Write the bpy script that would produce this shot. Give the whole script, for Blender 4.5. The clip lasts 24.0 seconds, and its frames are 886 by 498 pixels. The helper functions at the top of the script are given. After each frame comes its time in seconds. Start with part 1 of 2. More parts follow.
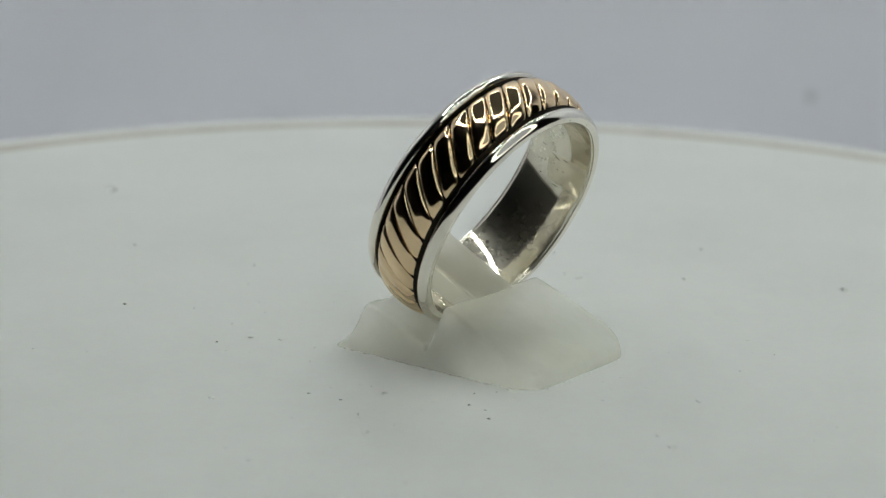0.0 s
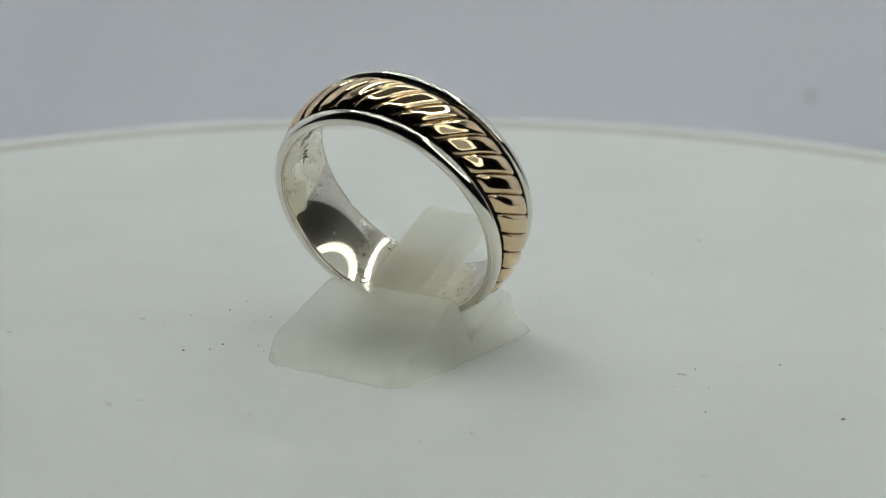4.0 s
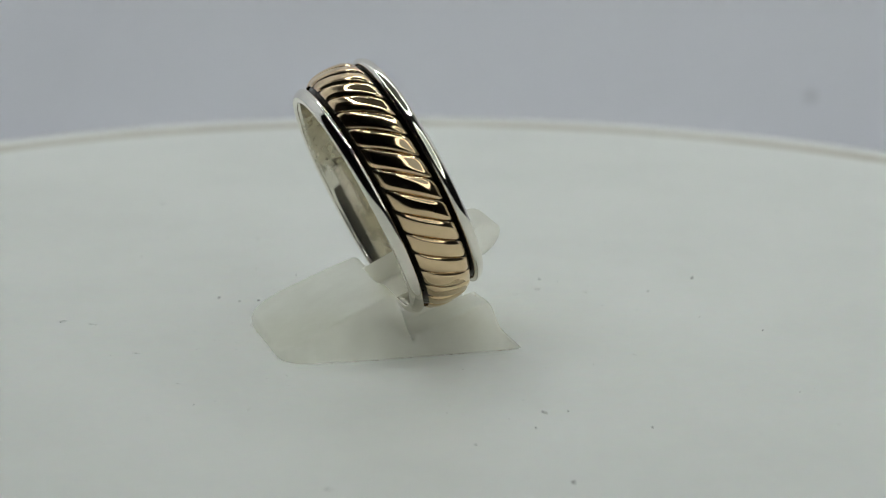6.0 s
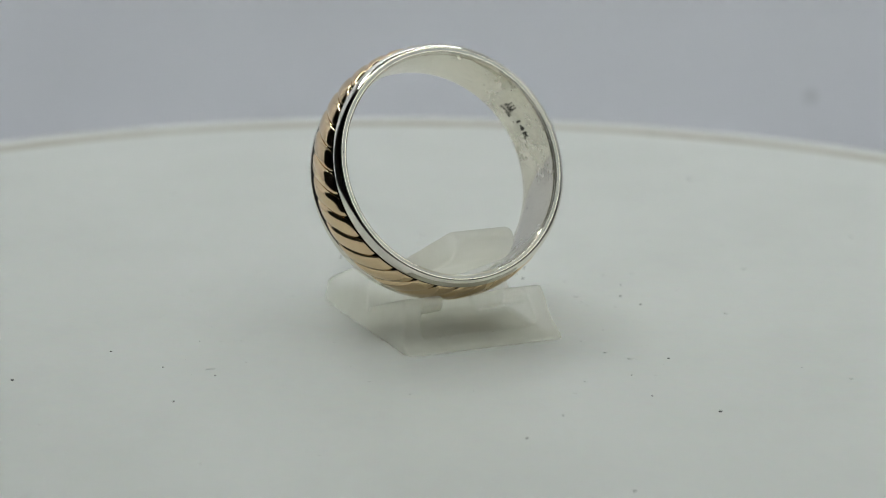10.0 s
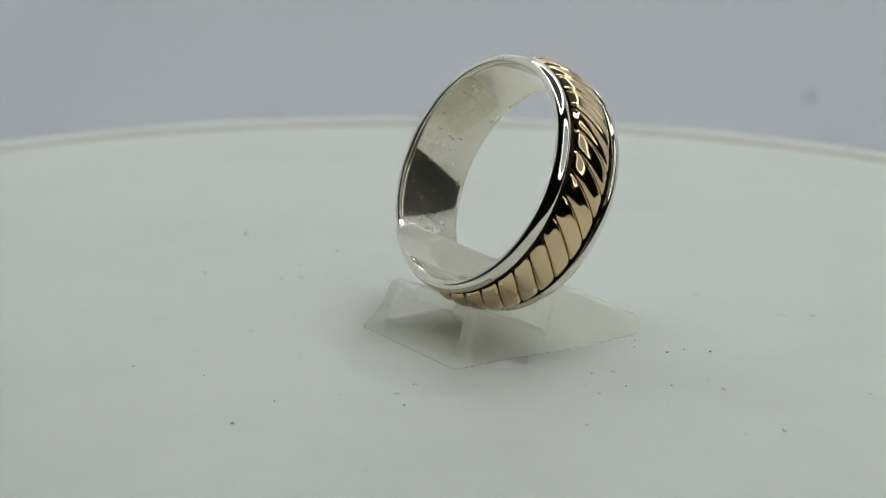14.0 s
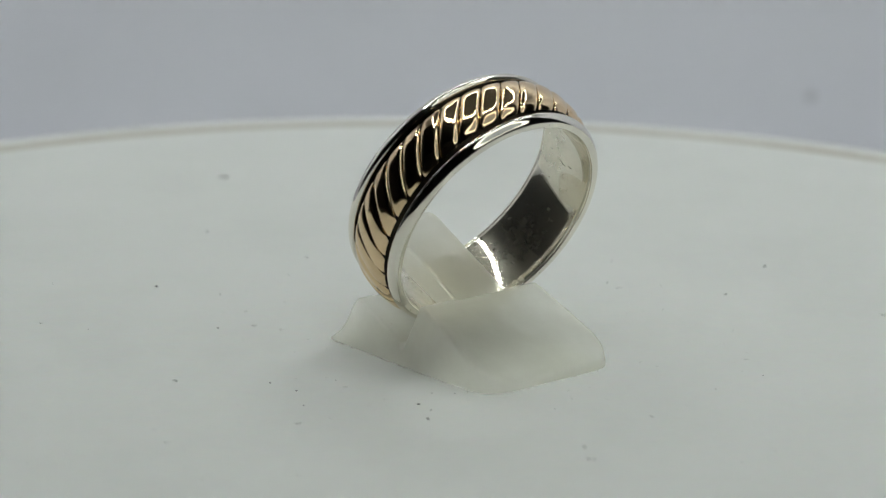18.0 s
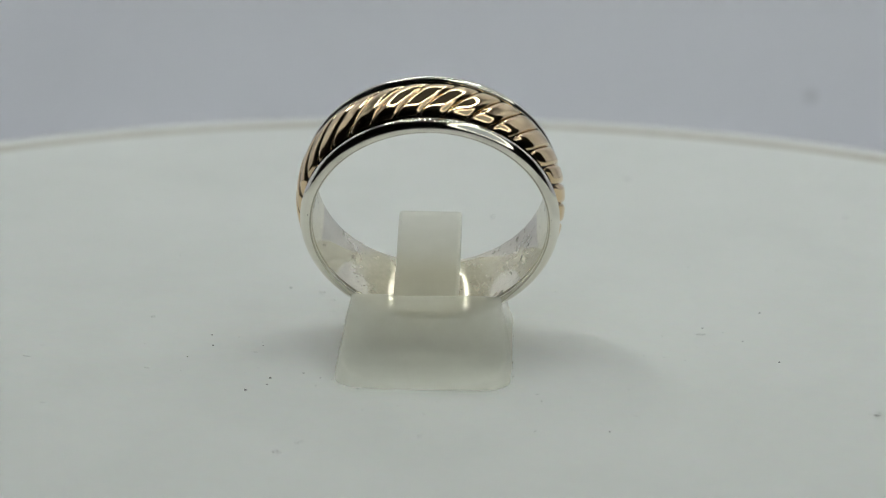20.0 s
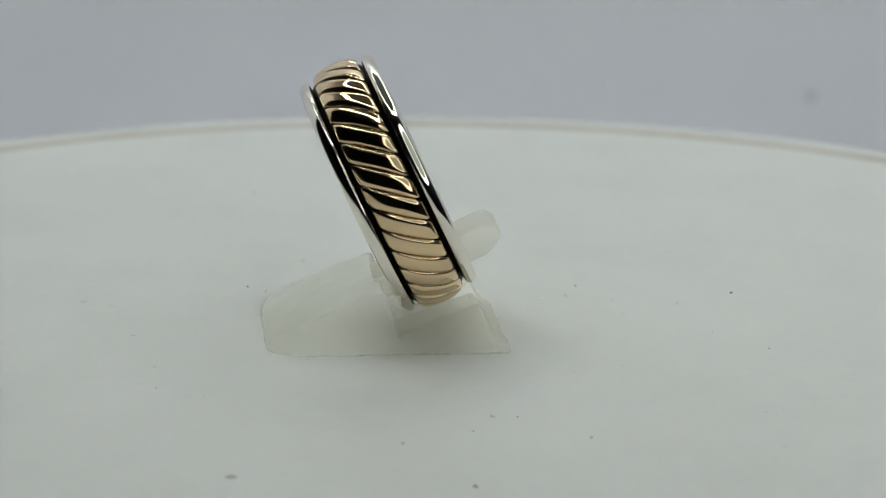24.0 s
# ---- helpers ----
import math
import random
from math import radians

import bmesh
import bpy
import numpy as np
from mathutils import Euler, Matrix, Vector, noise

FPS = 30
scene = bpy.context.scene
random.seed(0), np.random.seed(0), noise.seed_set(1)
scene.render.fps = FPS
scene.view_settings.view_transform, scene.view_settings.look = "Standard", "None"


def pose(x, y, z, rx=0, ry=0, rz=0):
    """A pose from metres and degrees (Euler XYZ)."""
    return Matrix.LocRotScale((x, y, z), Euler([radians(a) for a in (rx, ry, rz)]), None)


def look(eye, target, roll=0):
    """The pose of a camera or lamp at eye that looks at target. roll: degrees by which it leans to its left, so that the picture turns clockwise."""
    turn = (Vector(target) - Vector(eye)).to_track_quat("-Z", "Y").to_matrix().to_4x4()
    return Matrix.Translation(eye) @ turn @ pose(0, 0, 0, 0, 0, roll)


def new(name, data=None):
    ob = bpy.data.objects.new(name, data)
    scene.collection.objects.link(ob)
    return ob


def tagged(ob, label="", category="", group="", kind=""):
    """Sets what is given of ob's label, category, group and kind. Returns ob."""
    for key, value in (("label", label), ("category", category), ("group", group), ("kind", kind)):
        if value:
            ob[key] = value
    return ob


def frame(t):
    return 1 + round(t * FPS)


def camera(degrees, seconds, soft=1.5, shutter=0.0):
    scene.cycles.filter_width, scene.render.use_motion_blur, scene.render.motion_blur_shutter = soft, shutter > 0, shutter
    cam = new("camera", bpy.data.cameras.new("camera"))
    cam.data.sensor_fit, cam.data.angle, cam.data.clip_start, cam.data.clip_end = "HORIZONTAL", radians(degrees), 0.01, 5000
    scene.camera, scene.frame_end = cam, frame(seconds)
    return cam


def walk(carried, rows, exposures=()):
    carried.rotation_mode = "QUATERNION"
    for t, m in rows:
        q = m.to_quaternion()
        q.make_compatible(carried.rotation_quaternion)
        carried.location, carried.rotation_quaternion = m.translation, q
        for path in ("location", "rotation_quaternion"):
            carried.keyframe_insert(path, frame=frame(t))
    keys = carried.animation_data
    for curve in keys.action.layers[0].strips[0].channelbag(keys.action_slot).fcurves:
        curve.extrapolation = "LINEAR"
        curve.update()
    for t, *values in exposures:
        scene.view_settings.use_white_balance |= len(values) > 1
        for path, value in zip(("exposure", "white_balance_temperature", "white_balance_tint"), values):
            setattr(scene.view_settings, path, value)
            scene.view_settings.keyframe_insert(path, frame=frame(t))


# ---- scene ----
# ---- camera: fixed, on a small tripod in front of the light box ----
MM = 0.001
cam = camera(18.36, 24.0, soft=1.1)
EYE = Vector((-0.00034, -0.23407, 0.07154))
PITCH = radians(15.210)
GAZE = look(EYE, EYE + Vector((0, math.cos(PITCH), -math.sin(PITCH))), 0.79)
cam.data.dof.use_dof = True
cam.data.dof.focus_distance = 0.238
cam.data.dof.aperture_fstop = 40.0
walk(cam, [(0.0, GAZE), (24.0, GAZE)], exposures=[(0.0, 0.0), (24.0, 0.0)])

# ---- world: an unlit room round a light box ----
world = bpy.data.worlds.new("dim_room")
scene.world = world
world.use_nodes = True
world.node_tree.nodes["Background"].inputs[0].default_value = (0.5, 0.55, 0.6, 1)
world.node_tree.nodes["Background"].inputs[1].default_value = 0.01
LED_POWER = 28.5
CHIP_LONG, CHIP_WIDE = 0.0066, 0.0024
SIDE_POWER = 1.85
SIDE_AT, SIDE_RADIUS, SIDE_BAND = Vector((0.213, -0.175, 0.245)), 0.150, 0.022
LED_COLOUR = (0.95, 1.0, 0.94)

# ---- turning of the table: degrees of the clamp's long axis ----
SPEED = 20.623
WOBBLE = ((0, 1.12), (2, 0.40), (4.5, -0.82), (6, -0.40), (8, -0.18), (10, 0.05), (12, 0.95),
          (14, 1.15), (16, 0.1), (18, 0.35), (20, 0.02), (22, 0.02), (24, -0.2))


def turned(t):
    """Angle of the turntable in degrees at t seconds."""
    for (a, va), (b, vb) in zip(WOBBLE, WOBBLE[1:]):
        if t <= b:
            return -SPEED * t + va + (vb - va) * (t - a) / (b - a)
    return -SPEED * t + WOBBLE[-1][1]


def spun(base):
    """Rows for a thing that stands on the turntable at the pose base."""
    return [(t, pose(0, 0, 0, 0, 0, turned(t)) @ base) for t in [0.5 * i for i in range(49)]]


# poses of the things on the table
STAND_POSE = pose(3.010 * MM, -4.470 * MM, 0.03 * MM, 0, 0, 141.0)
RING_POSE = pose(3.160 * MM, -4.275 * MM, 13.650 * MM, 0, 0, 141.9) @ pose(0, 0, 0, 0, -25.5, 0)


# ---- materials ----
def material(name):
    m = bpy.data.materials.new(name)
    m.use_nodes = True
    return m, m.node_tree.nodes, m.node_tree.links, m.node_tree.nodes["Principled BSDF"]


def noise_node(nodes, links, scale, detail=4.0, rough=0.55, space="Object", stretch=None):
    co = nodes.new("ShaderNodeTexCoord")
    n = nodes.new("ShaderNodeTexNoise")
    n.inputs["Scale"].default_value = scale
    n.inputs["Detail"].default_value = detail
    n.inputs["Roughness"].default_value = rough
    if stretch:
        mp = nodes.new("ShaderNodeMapping")
        mp.inputs["Scale"].default_value = stretch
        links.new(co.outputs[space], mp.inputs[0])
        links.new(mp.outputs[0], n.inputs["Vector"])
    else:
        links.new(co.outputs[space], n.inputs["Vector"])
    return n


def ramp(nodes, links, source, stops):
    r = nodes.new("ShaderNodeValToRGB")
    els = r.color_ramp.elements
    els[0].position, els[0].color = stops[0][0], (*stops[0][1], 1)
    els[1].position, els[1].color = stops[1][0], (*stops[1][1], 1)
    for p, c in stops[2:]:
        e = els.new(p)
        e.color = (*c, 1)
    links.new(source, r.inputs[0])
    return r


def bump(nodes, links, source, bsdf, strength, distance):
    b = nodes.new("ShaderNodeBump")
    b.inputs["Strength"].default_value = strength
    b.inputs["Distance"].default_value = distance
    links.new(source, b.inputs["Height"])
    links.new(b.outputs[0], bsdf.inputs["Normal"])
    return b


def metal(name, colour, low, high, wear, scale=900.0, stretch=None, strength=0.05, span=(0.35, 0.75)):
    """A polished precious metal with fine wear in gloss and relief."""
    m, n, l, b = material(name)
    b.inputs["Metallic"].default_value = 1.0
    big = noise_node(n, l, scale * 0.25, 3)
    col = ramp(n, l, big.outputs[0], [(0.3, colour), (0.75, tuple(c * wear for c in colour))])
    l.new(col.outputs[0], b.inputs["Base Color"])
    fine = noise_node(n, l, scale, 6, 0.65, stretch=stretch)
    rg = n.new("ShaderNodeMapRange")
    rg.inputs["From Min"].default_value, rg.inputs["From Max"].default_value = span
    rg.inputs["To Min"].default_value, rg.inputs["To Max"].default_value = low, high
    l.new(fine.outputs[0], rg.inputs[0])
    l.new(rg.outputs[0], b.inputs["Roughness"])
    bump(n, l, fine.outputs[0], b, strength, 0.00005)
    return m


SILVER = metal("polished_silver", (0.86, 0.825, 0.745), 0.025, 0.07, 0.96, strength=0.008)


def worn_metal(name, colour):
    """Polished metal under blotchy haze, fine hairlines and smears from wear."""
    m, n, l, b = material(name)
    b.inputs["Metallic"].default_value = 1.0
    b.inputs["Base Color"].default_value = (*colour, 1)
    b.inputs["Roughness"].default_value = 0.07
    hazy = n.new("ShaderNodeBsdfPrincipled")
    hazy.inputs["Metallic"].default_value = 1.0
    stain = noise_node(n, l, 260, 3, 0.6)
    tint = ramp(n, l, stain.outputs[0], [(0.35, colour), (0.75, tuple(c * k for c, k in zip(colour, (0.93, 0.90, 0.83))))])
    l.new(tint.outputs[0], hazy.inputs["Base Color"])
    hazy.inputs["Roughness"].default_value = 0.34
    hazy.inputs["Anisotropic"].default_value = 0.5
    hazy.inputs["Anisotropic Rotation"].default_value = 0.25
    around = n.new("ShaderNodeTangent")
    around.direction_type, around.axis = "RADIAL", "X"
    l.new(around.outputs[0], hazy.inputs["Tangent"])
    blot = noise_node(n, l, 150, 7, 0.68)
    rg = n.new("ShaderNodeMapRange")
    rg.inputs["From Min"].default_value, rg.inputs["From Max"].default_value = 0.50, 0.90
    rg.inputs["To Min"].default_value, rg.inputs["To Max"].default_value = 0.20, 0.34
    speck = noise_node(n, l, 2600, 3, 0.6)
    both = n.new("ShaderNodeMath")
    both.operation = "MULTIPLY_ADD"
    both.inputs[1].default_value = 0.28
    l.new(speck.outputs[0], both.inputs[0])
    l.new(blot.outputs[0], both.inputs[2])
    l.new(both.outputs[0], rg.inputs[0])
    mix = n.new("ShaderNodeMixShader")
    l.new(rg.outputs[0], mix.inputs[0])
    l.new(b.outputs[0], mix.inputs[1])
    l.new(hazy.outputs[0], mix.inputs[2])
    l.new(mix.outputs[0], n["Material Output"].inputs[0])
    fine = noise_node(n, l, 900, 3, 0.5, stretch=(1.0, 0.3, 0.3))
    bump(n, l, fine.outputs[0], b, 0.006, 0.00005)
    return m


SILVER_INSIDE = worn_metal("worn_silver_inside", (0.82, 0.78, 0.675))
GOLD = metal("warm_gold", (0.81, 0.62, 0.395), 0.06, 0.115, 0.95, strength=0.008)
BLACKENED = metal("blackened_silver", (0.030, 0.024, 0.018), 0.25, 0.5, 0.5, 1500)


def plastic_white():
    """Satin white moulded plastic with faint grey smears."""
    m, n, l, b = material("white_turntable_plastic")
    smear = noise_node(n, l, 45, 5, 0.6)
    col = ramp(n, l, smear.outputs[0], [(0.28, (0.745, 0.76, 0.748)), (0.50, (0.775, 0.79, 0.775)),
                                        (0.75, (0.795, 0.805, 0.793))])
    fine = noise_node(n, l, 900, 4, 0.6)
    mix = n.new("ShaderNodeMix")
    mix.data_type, mix.blend_type = "RGBA", "MULTIPLY"
    mix.inputs["Factor"].default_value = 0.06
    l.new(col.outputs[0], mix.inputs["A"])
    l.new(fine.outputs["Color"], mix.inputs["B"])
    l.new(mix.outputs["Result"], b.inputs["Base Color"])
    rough = ramp(n, l, smear.outputs[0], [(0.3, (0.5, 0.5, 0.5)), (0.7, (0.38, 0.38, 0.38))])
    l.new(rough.outputs[0], b.inputs["Roughness"])
    b.inputs["Specular IOR Level"].default_value = 0.3
    bump(n, l, fine.outputs[0], b, 0.05, 0.0001)
    return m


def frosted(name, clear_share, cloud_share):
    """Cloudy moulded plastic: partly clear, partly milky inside, with a satin skin."""
    m, n, l, b = material(name)
    cloud = noise_node(n, l, 160, 4, 0.6)
    col = ramp(n, l, cloud.outputs[0], [(0.3, (0.995, 0.984, 0.93)), (0.7, (1.0, 0.995, 0.955))])
    l.new(col.outputs[0], b.inputs["Base Color"])
    b.inputs["Roughness"].default_value = 0.34
    b.inputs["IOR"].default_value = 1.45
    b.inputs["Specular IOR Level"].default_value = 0.35
    fine = noise_node(n, l, 1400, 4, 0.6)
    bump(n, l, fine.outputs[0], b, 0.10, 0.0001)
    milk = n.new("ShaderNodeBsdfTranslucent")
    l.new(col.outputs[0], milk.inputs[0])
    skin = n.new("ShaderNodeMixShader")
    skin.inputs[0].default_value = 0.90
    l.new(b.outputs[0], skin.inputs[1])
    l.new(milk.outputs[0], skin.inputs[2])
    clear = n.new("ShaderNodeBsdfTransparent")
    clear.inputs[0].default_value = (1.0, 1.0, 0.985, 1)
    share = n.new("ShaderNodeMapRange")
    share.inputs["From Min"].default_value, share.inputs["From Max"].default_value = 0.3, 0.7
    share.inputs["To Min"].default_value, share.inputs["To Max"].default_value = clear_share + cloud_share, clear_share - cloud_share
    l.new(cloud.outputs[0], share.inputs[0])
    mix = n.new("ShaderNodeMixShader")
    l.new(share.outputs[0], mix.inputs[0])
    l.new(skin.outputs[0], mix.inputs[1])
    l.new(clear.outputs[0], mix.inputs[2])
    l.new(mix.outputs[0], n["Material Output"].inputs[0])
    return m


def fabric(name, low, high, scale):
    m, n, l, b = material(name)
    big = noise_node(n, l, scale, 4)
    col = ramp(n, l, big.outputs[0], [(0.3, low), (0.7, high)])
    l.new(col.outputs[0], b.inputs["Base Color"])
    b.inputs["Roughness"].default_value = 0.85
    b.inputs["Specular IOR Level"].default_value = 0.1
    weave = noise_node(n, l, 1500, 2)
    bump(n, l, weave.outputs[0], b, 0.1, 0.0002)
    return m


def plain(name, low, high, scale, rough, spec=0.4):
    m, n, l, b = material(name)
    big = noise_node(n, l, scale, 5)
    col = ramp(n, l, big.outputs[0], [(0.3, low), (0.7, high)])
    l.new(col.outputs[0], b.inputs["Base Color"])
    b.inputs["Roughness"].default_value = rough
    b.inputs["Specular IOR Level"].default_value = spec
    bump(n, l, big.outputs[0], b, 0.1, 0.0005)
    return m


def glowing(name, colour, strength, base=0.8):
    m, n, l, b = material(name)
    b.inputs["Base Color"].default_value = (base, base, base * 0.94, 1)
    b.inputs["Emission Color"].default_value = (*colour, 1)
    b.inputs["Emission Strength"].default_value = strength
    return m


PLASTIC = plastic_white()
FROSTED = frosted("frosted_plastic", 0.69, 0.02)
FROSTED_TONGUE = frosted("frosted_tongue_plastic", 0.44, 0.03)
BACKDROP = fabric("grey_lilac_backdrop", (0.845, 0.85, 0.905), (0.87, 0.875, 0.925), 9)
SHELL = plain("black_box_shell", (0.015, 0.015, 0.016), (0.03, 0.03, 0.032), 30, 0.6)
DESK = plain("dark_desk", (0.035, 0.025, 0.018), (0.07, 0.05, 0.035), 12, 0.5)
ROOM_PAINT = plain("unlit_room_paint", (0.30, 0.30, 0.30), (0.36, 0.36, 0.36), 3, 0.9)
DUSTY = plain("dusty_beige_edge", (0.56, 0.53, 0.48), (0.66, 0.65, 0.61), 60, 0.7, 0.2)
SMUDGE = plain("grey_smudge", (0.66, 0.66, 0.70), (0.72, 0.72, 0.76), 300, 0.9, 0.1)
SPECK = plain("dark_grit", (0.03, 0.03, 0.035), (0.12, 0.12, 0.13), 2000, 0.8)
GRIME = plain("brown_grime", (0.10, 0.085, 0.07), (0.28, 0.24, 0.20), 1500, 0.8)
FLUFF = plain("grey_lint", (0.69, 0.70, 0.69), (0.76, 0.77, 0.76), 2000, 0.9, 0.1)
DIFFUSER = glowing("lamp_diffuser", (0.96, 1.0, 0.90), SIDE_POWER)
# added glow: front fill, and grey inside the lamp's reflected loop
FILL_PLATE = glowing("dim_fill_plate", (0.90, 1.0, 1.02), 0.30, 0.35)
LED = glowing("led_chip", LED_COLOUR, LED_POWER)
# near-black with a trace of added glow, sets the tone inside reflected led loops
FILL_PANEL = glowing("faint_fill_panel", LED_COLOUR, 0.02, 0.06)
TAPE = plain("dark_led_tape", (0.03, 0.03, 0.03), (0.05, 0.05, 0.05), 60, 0.5)
STAMP_INK = plain("dark_stamped_metal", (0.02, 0.018, 0.015), (0.05, 0.045, 0.04), 3000, 0.8, 0.05)


# ---- mesh helpers ----
def part(name, bm, mat, parent=None, label="", smooth=True):
    """Links a bmesh as one mesh object, under parent if given."""
    me = bpy.data.meshes.new(name)
    bm.to_mesh(me)
    bm.free()
    me.materials.append(mat)
    if smooth:
        for f in me.polygons:
            f.use_smooth = True
    ob = new(name, me)
    ob.parent = parent
    if label:
        ob["label"] = label
    return ob


def grid_mesh(fn, nu, nv, loop_u=False, loop_v=False):
    """A sheet of quads through fn(i, j), closed where asked."""
    bm = bmesh.new()
    vs = [[bm.verts.new(fn(i, j)) for j in range(nv)] for i in range(nu)]
    for i in range(nu if loop_u else nu - 1):
        for j in range(nv if loop_v else nv - 1):
            a, b = (i + 1) % nu, (j + 1) % nv
            bm.faces.new((vs[i][j], vs[a][j], vs[a][b], vs[i][b]))
    return bm


def lathe_z(profile, steps):
    """Turns a closed profile of (radius, height) round z."""
    def at(i, j):
        a = 2 * math.pi * i / steps
        r, z = profile[j]
        return (r * math.cos(a), r * math.sin(a), z)
    bm = grid_mesh(at, steps, len(profile), True, True)
    bmesh.ops.recalc_face_normals(bm, faces=bm.faces)
    return bm


def hoop(profile, steps=256):
    """Turns a closed profile of (along, radius) in mm round x."""
    def at(i, j):
        a = 2 * math.pi * i / steps
        u, r = profile[j]
        return (u * MM, r * math.sin(a) * MM, r * math.cos(a) * MM)
    bm = grid_mesh(at, steps, len(profile), True, True)
    bmesh.ops.recalc_face_normals(bm, faces=bm.faces)
    return bm


def block(bm, x0, x1, y0, y1, z0, z1):
    m = Matrix.LocRotScale(((x0 + x1) / 2, (y0 + y1) / 2, (z0 + z1) / 2), None, (x1 - x0, y1 - y0, z1 - z0))
    return bmesh.ops.create_cube(bm, size=1.0, matrix=m)["verts"]


def slab(x0, x1, y0, y1, z0, z1, edge=0.0):
    bm = bmesh.new()
    block(bm, x0, x1, y0, y1, z0, z1)
    if edge:
        bmesh.ops.bevel(bm, geom=bm.edges[:], offset=edge, segments=2, profile=0.5, affect="EDGES")
    return bm


def rounded(points, radius, steps=5):
    """Rounds the corners of a closed polygon."""
    out = []
    n = len(points)
    for i in range(n):
        p, a, b = Vector(points[i]), Vector(points[i - 1]), Vector(points[(i + 1) % n])
        r = radius[i] if isinstance(radius, (list, tuple)) else radius
        r = min(r, (a - p).length * 0.45, (b - p).length * 0.45)
        s, e = p + (a - p).normalized() * r, p + (b - p).normalized() * r
        for k in range(steps + 1):
            t = k / steps
            out.append(s * (1 - t) ** 2 + p * (2 * t * (1 - t)) + e * t * t)
    return out


# ---- room, desk and light box ----
def room():
    for name, dims in (("wall_north", (-1.6, 1.6, 1.6, 1.7, -0.8, 1.6)), ("wall_south", (-1.6, 1.6, -1.7, -1.6, -0.8, 1.6)),
                       ("wall_east", (1.6, 1.7, -1.7, 1.7, -0.8, 1.6)), ("wall_west", (-1.7, -1.6, -1.7, 1.7, -0.8, 1.6)),
                       ("ceiling", (-1.7, 1.7, -1.7, 1.7, 1.6, 1.7)), ("floor", (-1.7, 1.7, -1.7, 1.7, -0.9, -0.8))):
        tagged(part(name, slab(*dims), ROOM_PAINT, smooth=False), "dim grey painted surface of the unlit room", name.split("_")[0],
               kind="structure")
    desk = tagged(new("desk"), "dark stained wooden desk under the light box", "desk")
    part("desktop", slab(-0.6, 0.3, -0.5, 0.5, -0.085, -0.055, 0.003), DESK, desk)
    for x in (-0.55, 0.2):
        for y in (-0.45, 0.4):
            part("leg", slab(x, x + 0.05, y, y + 0.05, -0.8, -0.0855, 0.002), DESK, desk)


LAMP_Z = 0.242
RING_CENTRE, RING_RADIUS = (0.0, 0.085), 0.124
BOX_X, BOX_BACK, BOX_FRONT, BOX_TOP = 0.205, 0.222, 0.045, 0.36


def backdrop():
    """Grey-lilac sheets: one lies under the turntable, one stands round its back and sides."""
    plan = [(-BOX_X, BOX_FRONT)] + [(-BOX_X, BOX_FRONT + 0.1 * k / 4) for k in range(1, 5)]
    plan += [(-BOX_X + 0.07 - 0.07 * math.cos(a), BOX_BACK - 0.07 + 0.07 * math.sin(a)) for a in [k * math.pi / 20 for k in range(1, 11)]]
    plan += [(0.0, BOX_BACK)] + [(-x, y) for x, y in plan[::-1]]
    heights = [-0.0544, -0.03, 0.0, 0.06, 0.12, 0.20, 0.28, BOX_TOP]
    def at(i, j):
        x, y = plan[i]
        return (x, y, heights[j])
    wall = tagged(part("backdrop", grid_mesh(at, len(plan), len(heights)), BACKDROP),
                  "plain grey-lilac sheet standing round the back of the turntable", "backdrop", kind="structure")
    spot = bmesh.new()
    bmesh.ops.create_circle(spot, cap_ends=True, segments=20, radius=0.0011, matrix=pose(0.0617, BOX_BACK - 0.0006, -0.0246, 90))
    part("spot", spot, SMUDGE, wall, "small grey smudge", False)
    thick = wall.modifiers.new("thick", "SOLIDIFY")
    thick.thickness, thick.offset = 0.0006, 0.0
    tagged(part("ground", slab(-0.26, 0.26, -0.22, 0.26, -0.0549, -0.0545), BACKDROP, smooth=False), "grey-lilac sheet lying under the turntable", "sheet",
           kind="structure")


def annulus(radius, half, low, high, steps=96):
    return lathe_z([(radius - half, low), (radius + half, low), (radius + half, high), (radius - half, high)], steps)


def led_ring():
    """A ring of small lamps above the table, on a black housing with an added, faintly glowing dark panel inside it.
    """
    z = LAMP_Z
    lamp = tagged(new("led_ring"), "round ceiling lamp with a circle of small bright led chips", "ceiling lamp")
    lamp.location = (*RING_CENTRE, z)
    tape = part("tape", annulus(RING_RADIUS, 0.0105, 0.0, 0.001), TAPE, lamp, "black circuit tape", False)
    part("housing", annulus(RING_RADIUS, 0.013, 0.0011, 0.014), SHELL, lamp, "matt black aluminium ring", False)
    # unseen panel added across the ring's middle for its reflection and slight fill
    part("panel", lathe_z([(0.0005, 0.004), (RING_RADIUS - 0.0135, 0.004), (RING_RADIUS - 0.0135, 0.007), (0.0005, 0.007)], 96), FILL_PANEL, lamp,
         "added near-black panel with a faint glow inside the ring", False)
    n = 60
    chip = None
    for i in range(n):
        a = 2 * math.pi * (i + 0.5) / n
        if chip is None:
            chip = part("led_chip", slab(-CHIP_LONG, CHIP_LONG, -CHIP_WIDE, CHIP_WIDE, -0.0012, -0.0002, 0.0003), LED, tape, "glowing led chip", False)
            ob = chip
        else:
            ob = new("led_chip", chip.data)
            ob.parent = tape
        ob.location = (RING_RADIUS * math.cos(a), RING_RADIUS * math.sin(a), 0)
        ob.rotation_euler = (0, 0, a)
    part("suspension_rod", slab(-0.006, 0.006, -0.006, 0.006, 0.0072, 1.6 - z - 0.001, 0.001), SHELL, lamp, "black rod up to the ceiling", False)


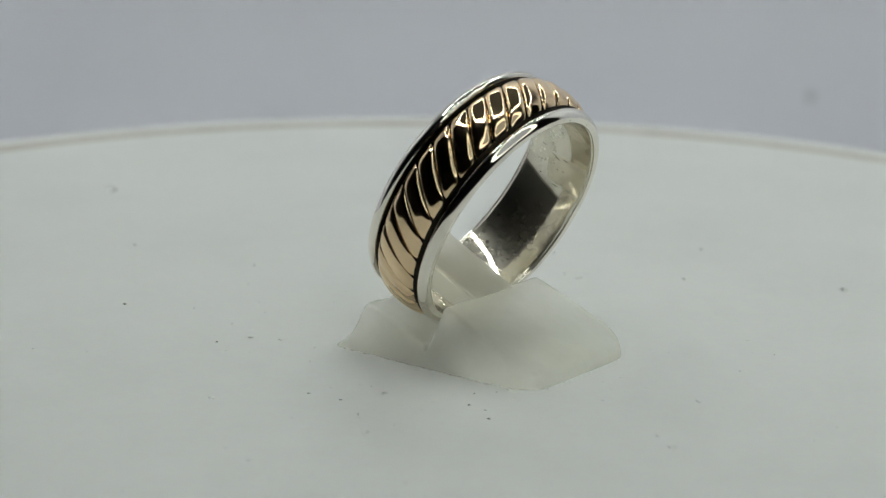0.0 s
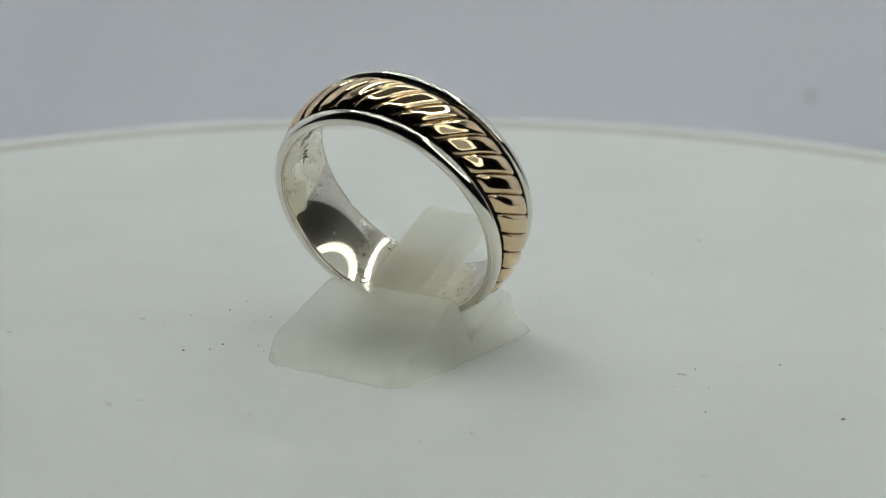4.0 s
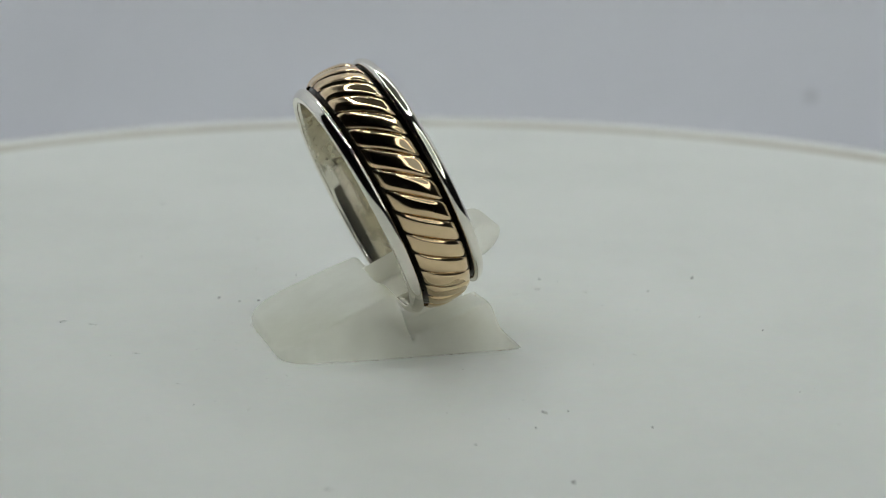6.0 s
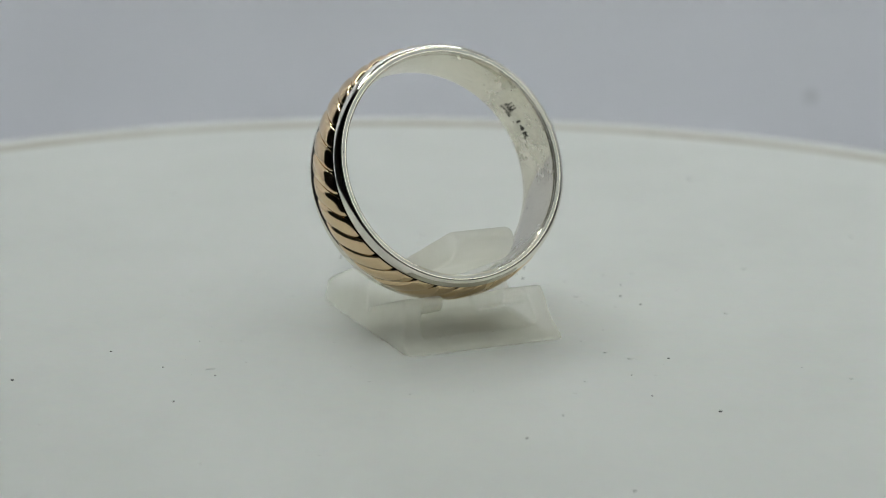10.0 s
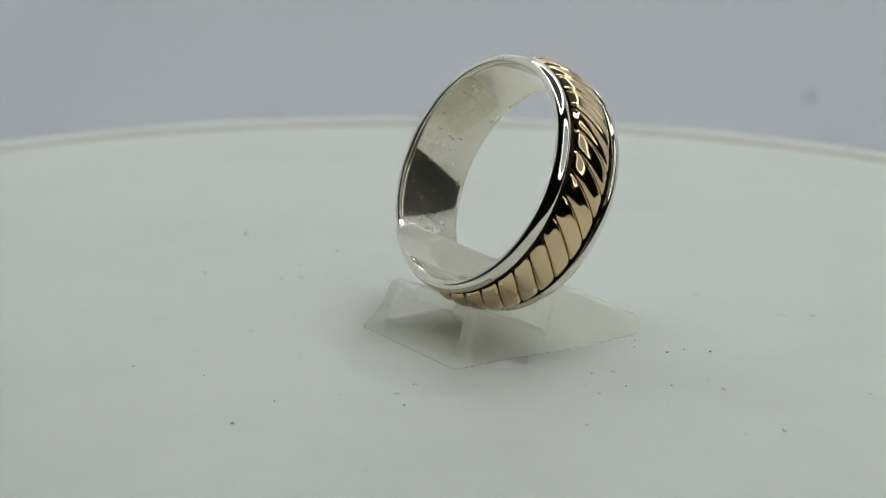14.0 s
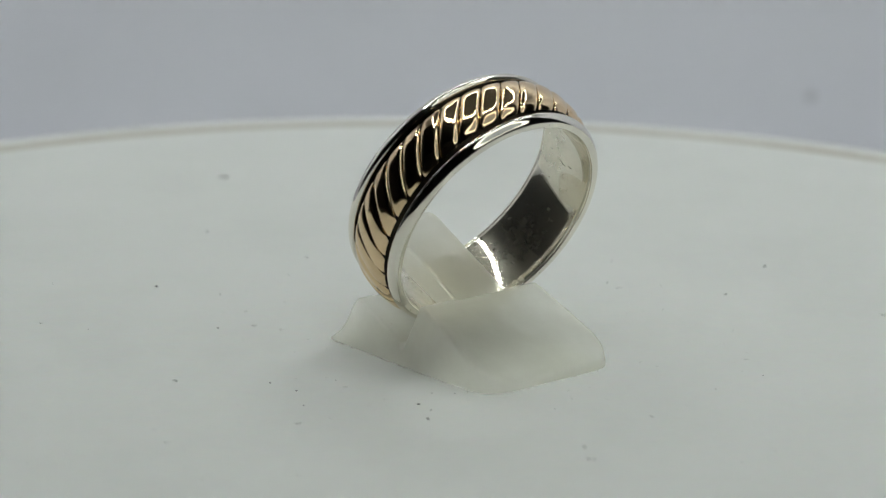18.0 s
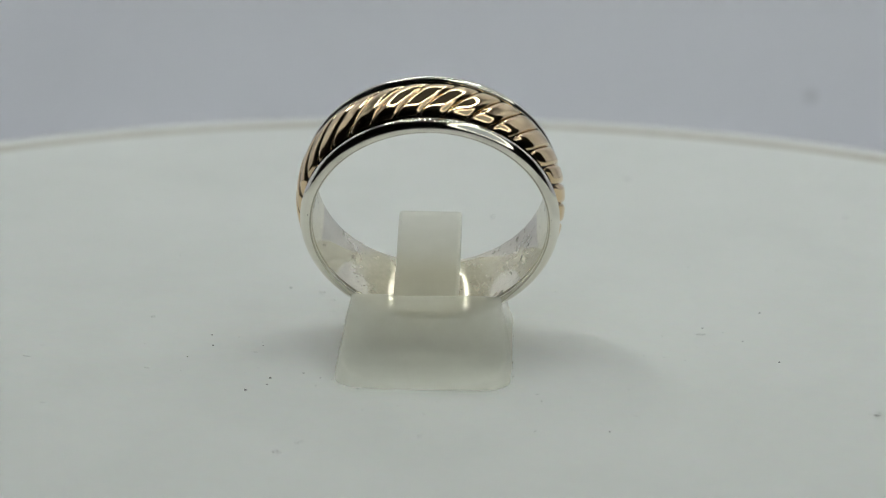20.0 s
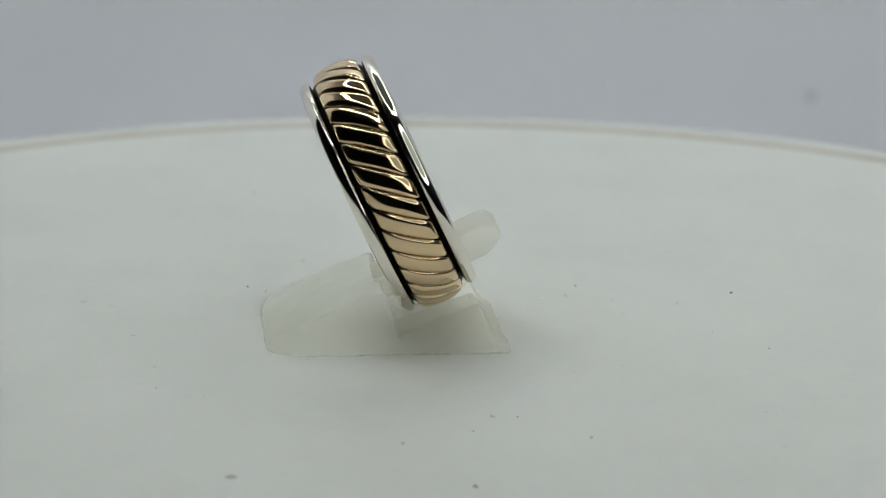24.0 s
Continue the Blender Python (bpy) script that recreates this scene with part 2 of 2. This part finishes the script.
def loop_lamp():
    """A ring lamp with a glowing diffuser and an added fill plate, in front of the table and to one side."""
    lamp = tagged(new("ring_lamp"), "ring lamp with glowing white diffuser and black back", "lamp")
    part("diffuser", annulus(SIDE_RADIUS, SIDE_BAND, 0.0, 0.004), DIFFUSER, lamp, "glowing white plastic diffuser", False)
    part("housing", annulus(SIDE_RADIUS, SIDE_BAND + 0.003, 0.0042, 0.016), SHELL, lamp, "black plastic back of the lamp", False)
    # unseen glowing plate closes the lamp's open middle, added as weak fill
    part("fill_plate", lathe_z([(0.0005, 0.017), (SIDE_RADIUS, 0.017), (SIDE_RADIUS, 0.020), (0.0005, 0.020)], 96), FILL_PLATE, lamp,
         "added dim fill plate across the open middle of the lamp", False)
    part("arm", slab(-0.006, 0.006, -0.006, 0.006, 0.0205, 0.22, 0.002), SHELL, lamp, "black lamp arm", False)
    # z of the lamp points away from the ring
    out = (SIDE_AT - Vector((0, 0, 0.012))).normalized()
    lamp.matrix_basis = Matrix.Translation(SIDE_AT) @ out.to_track_quat("Z", "Y").to_matrix().to_4x4()
    end = SIDE_AT + out * 0.214
    base = tagged(new("lamp_stand"), "black metal floor stand that carries the ring lamp", "lamp stand")
    part("pole", slab(end.x - 0.008, end.x + 0.008, end.y - 0.008, end.y + 0.008, -0.79, end.z - 0.0125, 0.002), SHELL, base, smooth=False)
    part("foot", slab(end.x - 0.12, end.x + 0.12, end.y - 0.12, end.y + 0.12, -0.8, -0.7895, 0.002), SHELL, base, smooth=False)


# ---- turntable ----
def turntable():
    table = tagged(new("turntable"), "round white plastic motorised display turntable with grooved rim", "turntable")
    prof = [(0.5, 0.0), (20, 0.0), (45, 0.0), (70, 0.0), (84.4, 0.0), (84.9, -0.06), (85.3, -0.3), (86.4, -0.42), (86.9, -0.3), (87.3, -0.02),
            (87.9, 0.06), (89.6, 0.06), (90.3, -0.08), (90.7, -0.4), (90.8, -1.0), (90.6, -4.0), (89.6, -5.0), (40, -5.0), (0.5, -5.0)]
    platter = part("platter", lathe_z([(r * MM, z * MM) for r, z in prof], 360), PLASTIC, table)
    band = [(84.95, -0.05), (85.35, -0.2), (86.3, -0.32), (86.9, -0.2), (87.35, 0.03), (87.3, -0.1), (86.9, -0.36), (86.3, -0.46), (85.3, -0.34)]
    part("groove_dust", lathe_z([(r * MM, z * MM) for r, z in band], 360), DUSTY, platter, "dusty beige line in the groove along the edge")
    base = [(0.5, -8), (60, -8), (68, -9), (71, -12), (72, -40), (71, -48), (69, -49.8), (0.5, -49.8)]
    part("motor_base", lathe_z([(r * MM, z * MM) for r, z in base], 180), PLASTIC, table)
    hub = [(0.5, -4.9), (14, -4.9), (14, -8.1), (0.5, -8.1)]
    part("hub", lathe_z([(r * MM, z * MM) for r, z in hub], 64), PLASTIC, table)
    return table


# ---- ring stand: a clip of frosted plastic ----
def taper(z):
    return 7.55 - 0.20 * z


def loft(stations):
    """A solid through upright sections, narrowing towards the top."""
    bm = bmesh.new()
    rows = []
    for xf, xt, zt, w in stations:
        wt = w - 0.20 * zt
        rows.append([bm.verts.new((x * MM, y * MM, z * MM)) for x, y, z in ((xf, -w, 0), (xf, w, 0), (xt, wt, zt), (xt, -wt, zt))])
    for a, b in zip(rows, rows[1:]):
        for k in range(4):
            n = (k + 1) % 4
            bm.faces.new((a[k], a[n], b[n], b[k]))
    bm.faces.new(rows[0][::-1])
    bm.faces.new(rows[-1])
    bmesh.ops.recalc_face_normals(bm, faces=bm.faces)
    return bm


def extruded(profile, half_at, y_from=None, y_to=None):
    """A solid with the side view profile (x, z) in mm; half_at gives the outer half width at a height."""
    bm = bmesh.new()
    sides = []
    for end in (0, 1):
        row = []
        for x, z in profile:
            if y_from is None:
                y = (-1 if end == 0 else 1) * half_at(x, z)
            else:
                y = (y_from if end == 0 else y_to)(x, z)
            row.append(bm.verts.new((x * MM, y * MM, z * MM)))
        sides.append(row)
    n = len(profile)
    for i in range(n):
        j = (i + 1) % n
        bm.faces.new((sides[0][i], sides[0][j], sides[1][j], sides[1][i]))
    bm.faces.new(sides[0][::-1])
    bm.faces.new(sides[1])
    bmesh.ops.recalc_face_normals(bm, faces=bm.faces)
    return bm


def join_into(bm, other):
    me = bpy.data.meshes.new("scrap")
    other.to_mesh(me)
    other.free()
    bm.from_mesh(me)
    bpy.data.meshes.remove(me)


def ring_stand():
    stand = tagged(new("ring_stand"), "small frosted plastic clip stand that holds the ring upright", "ring stand")
    bm = bmesh.new()
    # sloping front block
    # stations: foot x, top x, top z, half width at the foot
    join_into(bm, loft([(-11.05, -11.08, 0.55, 4.9), (-10.95, -10.95, 0.95, 5.7), (-10.6, -10.55, 1.30, 6.4), (-10.05, -9.95, 1.65, 6.95),
                        (-9.3, -9.1, 2.05, 7.35), (-8.4, -8.25, 2.50, 7.52), (-5.0, -5.0, 3.97, 7.55), (-1.5, -1.9, 5.28, 7.55),
                        (-1.0, -1.35, 5.48, 7.55), (0.9, -0.85, 5.40, 7.55)]))
    # cheeks with a seat for the ring
    cheek = [(0.7, 0), (0.7, 2.0), (1.5, 2.22), (7.0, 4.25), (7.5, 4.3), (7.9, 3.7), (8.3, 2.5), (8.8, 1.5), (9.4, 0.8), (10.0, 0.4), (10.15, 0)]
    seat = [(0.7, 0.7), (0.7, 2.0), (1.5, 2.22), (7.0, 4.25), (7.5, 4.25), (7.55, 3.5), (7.1, 2.85), (1.2, 0.7)]
    for s in (-1, 1):
        join_into(bm, extruded(cheek, None, lambda x, z: s * taper(z), lambda x, z: s * (taper(z) - 1.7)))
        join_into(bm, extruded(seat, None, lambda x, z: s * (taper(z) - 0.4), lambda x, z: s * 2.9))
    # low sill that joins the cheeks at the back
    sill = [(8.6, 0), (8.65, 1.1), (8.95, 1.1), (9.35, 0.8), (9.85, 0.45), (10.25, 0.28), (10.4, 0)]
    join_into(bm, extruded(sill, lambda x, z: taper(z) + 0.15 - max(0.0, x - 10.0) * 0.8))
    # low web between the cheeks
    web = [(0.5, 0), (0.5, 1.9), (1.6, 1.25), (3.5, 0.95), (8.75, 0.95), (8.75, 0)]
    join_into(bm, extruded(web, lambda x, z: taper(z) - 0.8))
    body = part("body", bm, FROSTED, stand)
    fuse = body.modifiers.new("fuse", "REMESH")
    fuse.mode, fuse.voxel_size, fuse.use_smooth_shade = "VOXEL", 0.00013, True
    soft = body.modifiers.new("soften", "SMOOTH")
    soft.iterations, soft.factor = 14, 0.5
    # tongue that runs through the ring
    tip = rounded([(-1.5, 5.42), (8.0, 10.25), (8.9, 10.4), (9.8, 9.95), (9.7, 8.95), (8.7, 7.6), (0.9, 4.3), (-0.2, 3.8)],
                  [0.1, 0.5, 0.4, 0.4, 0.5, 0.7, 0.1, 0.1], 4)
    bm = extruded([tuple(p) for p in tip], lambda x, z: 2.80)
    bmesh.ops.bevel(bm, geom=[e for e in bm.edges if abs(e.verts[0].co.y - e.verts[1].co.y) < 1e-6], offset=0.00028, segments=2,
                    profile=0.5, affect="EDGES")
    part("tongue", bm, FROSTED_TONGUE, stand, "cloudier frosted tongue", False)
    rng = random.Random(3)
    dirt = bmesh.new()
    for _ in range(60):
        x, s, size = rng.uniform(-8.8, 9.8), rng.choice((-1, 1)), rng.uniform(0.05, 0.16)
        m = pose(x * MM, s * (7.58 + rng.uniform(-0.03, 0.06)) * MM, 0.03 * MM, 0, 0, rng.uniform(-12, 12)) @ Matrix.Diagonal(
            (size * rng.uniform(1.0, 3.5) * MM, size * 0.6 * MM, size * 0.5 * MM, 1))
        bmesh.ops.create_icosphere(dirt, subdivisions=1, radius=0.5, matrix=m)
    for _ in range(14):
        y, size = rng.uniform(-6.8, 6.8), rng.uniform(0.05, 0.13)
        m = pose((10.42 if rng.random() < 0.6 else -11.07) * MM, y * (1.0 if rng.random() < 0.6 else 0.6) * MM, 0.03 * MM) @ Matrix.Diagonal(
            (size * 0.6 * MM, size * 2 * MM, size * 0.5 * MM, 1))
        bmesh.ops.create_icosphere(dirt, subdivisions=1, radius=0.5, matrix=m)
    for x, y, z in ((6.9, -4.6, 4.3), (7.4, 5.2, 4.22), (3.1, 6.3, 2.9), (9.1, 1.2, 1.05), (9.0, -3.9, 1.08)):
        bmesh.ops.create_icosphere(dirt, subdivisions=1, radius=0.5, matrix=pose(x * MM, y * MM, z * MM) @ Matrix.Diagonal((0.13 * MM, 0.1 * MM, 0.05 * MM, 1)))
    part("grime", dirt, GRIME, body, "brownish grime along the lower edges", False)
    return stand


# ---- ring ----
LOBES = 33
SPACING = 360.0 / LOBES
FIRST_GROOVE = 7.8
SLANT = -4.1


def crown(u):
    return math.sqrt(max(0.0, 1 - (abs(u) / 2.12) ** 2.3))


def lobe():
    """One slanting gold strand of the band, its middle at the top of the ring."""
    nu, nv = 25, 29
    def at(i, j):
        u = -2.08 + 4.16 * i / (nu - 1)
        s = -1 + 2 * j / (nv - 1)
        s_soft = math.sin(s * math.pi / 2)
        width = 0.968 * (1 - 0.20 * (abs(u) / 2.08) ** 8)
        a = radians(SLANT * u + s_soft * width * SPACING / 2)
        h = crown(u)
        r = 10.70 + h * (0.53 + 0.27 * (1 - abs(s_soft) ** 4.6))
        if j in (0, nv - 1):
            r -= 0.10 * h
        return (u * MM, r * math.sin(a) * MM, r * math.cos(a) * MM)
    return grid_mesh(at, nu, nv)


def bent_text(words, size, phi, u, radius):
    """Stamped writing on the inside of the ring, bent to its curve."""
    cu = bpy.data.curves.new("writing", "FONT")
    cu.body, cu.size, cu.align_x, cu.align_y = words, 1.0, "CENTER", "CENTER"
    cu.space_character = 1.35
    cu.resolution_u = 3
    cu.offset = 0.065
    ob = bpy.data.objects.new("writing", cu)
    scene.collection.objects.link(ob)
    me = bpy.data.meshes.new_from_object(ob.evaluated_get(bpy.context.evaluated_depsgraph_get()))
    bm = bmesh.new()
    bm.from_mesh(me)
    bpy.data.objects.remove(ob)
    bpy.data.curves.remove(cu)
    bpy.data.meshes.remove(me)
    bmesh.ops.triangulate(bm, faces=bm.faces[:])
    for v in bm.verts:
        a = radians(phi) + v.co.x * size / radius
        along = u + v.co.y * size
        r = bore(along) - 0.012
        v.co = (along * MM, r * math.sin(a) * MM, r * math.cos(a) * MM)
    return bm


def bars(spec, radius):
    """Small stamped strokes (angle, along, length, breadth) on the inside of the ring."""
    bm = bmesh.new()
    for phi, u, length, breadth in spec:
        vs = []
        for da, du in ((-1, -1), (1, -1), (1, 1), (-1, 1)):
            a = radians(phi) + da * length / 2 / radius
            r = bore(u + du * breadth / 2) - 0.02
            vs.append(bm.verts.new(((u + du * breadth / 2) * MM, r * math.sin(a) * MM, r * math.cos(a) * MM)))
        bm.faces.new(vs)
    return bm


def scratches(spec):
    """Thin dark lines (angle, along, angle, along, width) on the inside of the ring."""
    bm = bmesh.new()
    for a0, u0, a1, u1, width in spec:
        du, dc = u1 - u0, radians(a1 - a0) * INNER
        size = max(math.hypot(du, dc), 1e-6)
        nu, nc = -dc / size * width / 2, du / size * width / 2
        vs = []
        for a, u, side in ((a0, u0, -1), (a1, u1, -1), (a1, u1, 1), (a0, u0, 1)):
            along, angle = u + side * nu, radians(a) + side * nc / INNER
            r = bore(along) - 0.015
            vs.append(bm.verts.new((along * MM, r * math.sin(angle) * MM, r * math.cos(angle) * MM)))
        bm.faces.new(vs)
    return bm


INNER = 9.74


def bore(u):
    """Radius of the slightly barrelled inside of the ring."""
    return INNER + 0.022 * u * u


def finger_ring():
    ring = tagged(new("finger_ring"), "silver band ring with a slanting rope-pattern gold inlay", "ring")
    ring.scale = (1.0, 1.007, 1.007)
    sleeve = [(u, bore(u)) for u in [-3.34 + 6.68 * k / 24 for k in range(25)]] + [(3.34, 10.2), (-3.34, 10.2)]
    inside = part("sleeve", hoop(sleeve, 360), SILVER_INSIDE, ring, "silver inner sleeve with fine wear scratches")
    for s in (-1, 1):
        rail = [(3.35, bore(3.35) - 0.004), (3.50, bore(3.35) + 0.03), (3.57, bore(3.35) + 0.11), (3.60, 10.25), (3.59, 10.48), (3.51, 10.67),
                (3.33, 10.83), (3.11, 10.94), (2.94, 11.0), (2.80, 11.01), (2.67, 10.97), (2.56, 10.87), (2.48, 10.72), (2.45, 10.55), (2.42, 10.21), (3.33, 10.21)]
        prof = rounded([(s * u, r) for u, r in rail], 0.12, 3)
        part("rail", hoop([tuple(p) for p in prof], 360), SILVER, ring, "polished silver edge rail")
    floor_prof = [(-2.42, 10.15), (2.42, 10.15)] + [(2.42 - 4.84 * k / 24, 10.20 + 0.78 * crown((2.42 - 4.84 * k / 24) * 0.92)) for k in range(25)]
    part("channel", hoop(floor_prof, 256), BLACKENED, ring, "blackened silver channel between gold and rails")
    first = part("gold_strand", lobe(), GOLD, ring, "slanting rounded strand of warm yellow gold")
    for k in range(LOBES):
        ob = first if k == 0 else new("gold_strand", first.data)
        ob.parent = ring
        ob.rotation_euler = (-radians(FIRST_GROOVE + SPACING * (k + 0.5)), 0, 0)
        ob["label"] = "slanting rounded strand of warm yellow gold"
    part("fineness_mark", bent_text("14K", 0.97, 70.7, -0.10, INNER), STAMP_INK, inside, "stamped letters 14K", False)
    part("sterling_mark", bent_text("STER", 0.50, 58.0, -1.02, INNER), STAMP_INK, inside, "small stamped letters STER", False)
    strokes = [(53.6, -0.62, 1.20, 0.08)]
    for i in range(3):
        strokes += [(51.6 + 1.7 * i, 0.92, 0.17, 0.17), (51.6 + 1.7 * i, 0.46, 0.13, 0.46), (51.9 + 1.7 * i, 0.20, 0.20, 0.10)]
    strokes += [(53.2, 0.16, 0.85, 0.10), (50.5, 0.02, 0.16, 0.16), (51.2, -0.16, 0.14, 0.36), (50.6, -0.30, 0.22, 0.10), (52.6, -0.12, 0.13, 0.38),
                (54.3, -0.02, 0.30, 0.11), (53.9, -0.24, 0.12, 0.30), (55.0, -0.24, 0.12, 0.30), (60.9, -0.91, 0.15, 0.13)]
    part("maker_mark", bars([(a + 4.3, u, w * 1.15, h * 1.1) for a, u, w, h in strokes], INNER), STAMP_INK, inside, "small dark stamped maker's mark", False)
    nicks = [(-50.2, 2.33, -50.1, 1.23, 0.05), (-74.8, 1.95, -74.7, 1.60, 0.07), (-76.4, 0.48, -77.8, -0.26, 0.06), (-75.9, -0.63, -75.8, -1.08, 0.06),
             (-83.3, -0.24, -83.6, -0.40, 0.06), (-82.6, -0.88, -82.6, -1.02, 0.06), (-125.5, -0.50, -126.3, -0.98, 0.09), (-92.3, -0.40, -91.9, -1.0, 0.04),
             (95.1, 1.22, 98.7, 1.06, 0.05), (-118.9, 0.02, -119.0, -0.26, 0.08), (38.6, -0.05, 40.5, -0.07, 0.04), (52.2, -2.46, 53.1, -2.52, 0.06),
             (84.1, -2.98, 85.3, -2.86, 0.07)]
    rng = random.Random(11)
    for _ in range(26):
        a, u = rng.uniform(0, 360), rng.uniform(-2.8, 2.8)
        nicks.append((a, u, a + rng.uniform(-0.7, 0.7), u + rng.uniform(-0.25, 0.25), rng.uniform(0.02, 0.045)))
    part("nicks", scratches(nicks), STAMP_INK, inside, "short dark scratches inside the band", False)
    pits = bmesh.new()
    for _ in range(46):
        side, a, r, size = rng.choice((-1, 1)), rng.uniform(0, 2 * math.pi), rng.uniform(10.2, 10.45), rng.uniform(0.015, 0.045)
        ring_of = [(a + size * math.cos(k * math.pi / 3) * rng.uniform(0.6, 1.5) / r, r + size * math.sin(k * math.pi / 3)) for k in range(6)]
        pits.faces.new([pits.verts.new((side * 3.603 * MM, q * math.sin(b) * MM, q * math.cos(b) * MM)) for b, q in ring_of])
    part("pits", pits, STAMP_INK, ring, "tiny dark pits on the edge rails", False)
    return ring


# ---- grit on the turntable ----
def grit():
    """Specks and lint lying on the platter."""
    rng = random.Random(5)
    dark, pale = bmesh.new(), bmesh.new()
    def flake(bm, x, y, size, flat=0.35, stretch=1.0):
        m = pose(x * MM, y * MM, size * flat * 0.45 * MM, 0, 0, rng.uniform(0, 360)) @ Matrix.Diagonal(
            (size * MM * stretch, size * MM * 0.75, size * MM * flat, 1))
        vs = bmesh.ops.create_icosphere(bm, subdivisions=1, radius=0.5, matrix=m)["verts"]
        for v in vs:
            v.co += Vector((rng.uniform(-1, 1), rng.uniform(-1, 1), 0)) * size * 0.12 * MM
    known = ((-29.4, 8.6, 0.42), (-20.2, -2.9, 0.26), (26.0, 29.5, 0.4), (1.6, -19.9, 0.3), (23.2, 18.7, 0.28), (3.1, -23.4, 0.3),
             (-30.4, 29.4, 0.3), (-18.2, 22.2, 0.22), (-22.9, 7.5, 0.2), (-9.0, -18.8, 0.3), (11.2, 27.8, 0.24), (16.9, 20.3, 0.2),
             (11.8, 20.2, 0.22), (-11.7, -17.2, 0.24), (4.0, -16.4, 0.16), (-7.5, -22.4, 0.2), (-18.4, 15.6, 0.14), (28.7, -5.4, 0.16),
             (2.1, -16.8, 0.2), (3.3, -14.2, 0.16), (2.9, -21.1, 0.2), (-6.5, -15.2, 0.14))
    for x, y, s in known:
        flake(dark, x, y, s)
    for _ in range(20):
        a, r = rng.uniform(0, 2 * math.pi), 72 * math.sqrt(rng.uniform(0.03, 1))
        flake(dark, r * math.cos(a), r * math.sin(a), rng.uniform(0.05, 0.11))
    for x, y, s in ((17.4, -29.9, 0.8), (-34.9, 52.0, 1.6), (38.1, 15.4, 0.9), (2.3, -65.8, 1.4), (-17.3, -1.3, 0.7), (-5.3, -16.8, 0.6), (-14.6, -2.0, 0.6)):
        flake(pale, x, y, s, 0.03)
        for _ in range(3):
            flake(pale, x + rng.uniform(-1, 1) * s * 0.8, y + rng.uniform(-1, 1) * s * 0.8, s * rng.uniform(0.2, 0.4), 0.03)
    for _ in range(36):
        a, r = rng.uniform(0, 2 * math.pi), 70 * math.sqrt(rng.uniform(0.02, 1))
        flake(pale, r * math.cos(a), r * math.sin(a), rng.uniform(0.2, 0.6), 0.03, rng.uniform(1, 2))
    for _ in range(60):
        a, r = rng.uniform(0, 2 * math.pi), rng.uniform(12, 25)
        flake(pale, 3.1 + r * math.cos(a), -4.3 + r * math.sin(a), rng.uniform(0.08, 0.3), 0.04, rng.uniform(1, 2.5))
    a = tagged(part("grit", dark, SPECK), "scattered dark specks of grit on the white platter", "grit", kind="stuff")
    b = tagged(part("lint", pale, FLUFF), "faint grey lint and smudges on the white platter", "lint", kind="stuff")
    return a, b


room()
backdrop()
led_ring()
loop_lamp()
TABLE = turntable()
STAND = ring_stand()
RING = finger_ring()
GRIT, LINT = grit()


def motions():
    walk(TABLE, spun(pose(0, 0, 0)))
    walk(STAND, spun(STAND_POSE))
    walk(RING, spun(RING_POSE))
    walk(GRIT, spun(pose(0, 0, 0)))
    walk(LINT, spun(pose(0, 0, 0)))


motions()
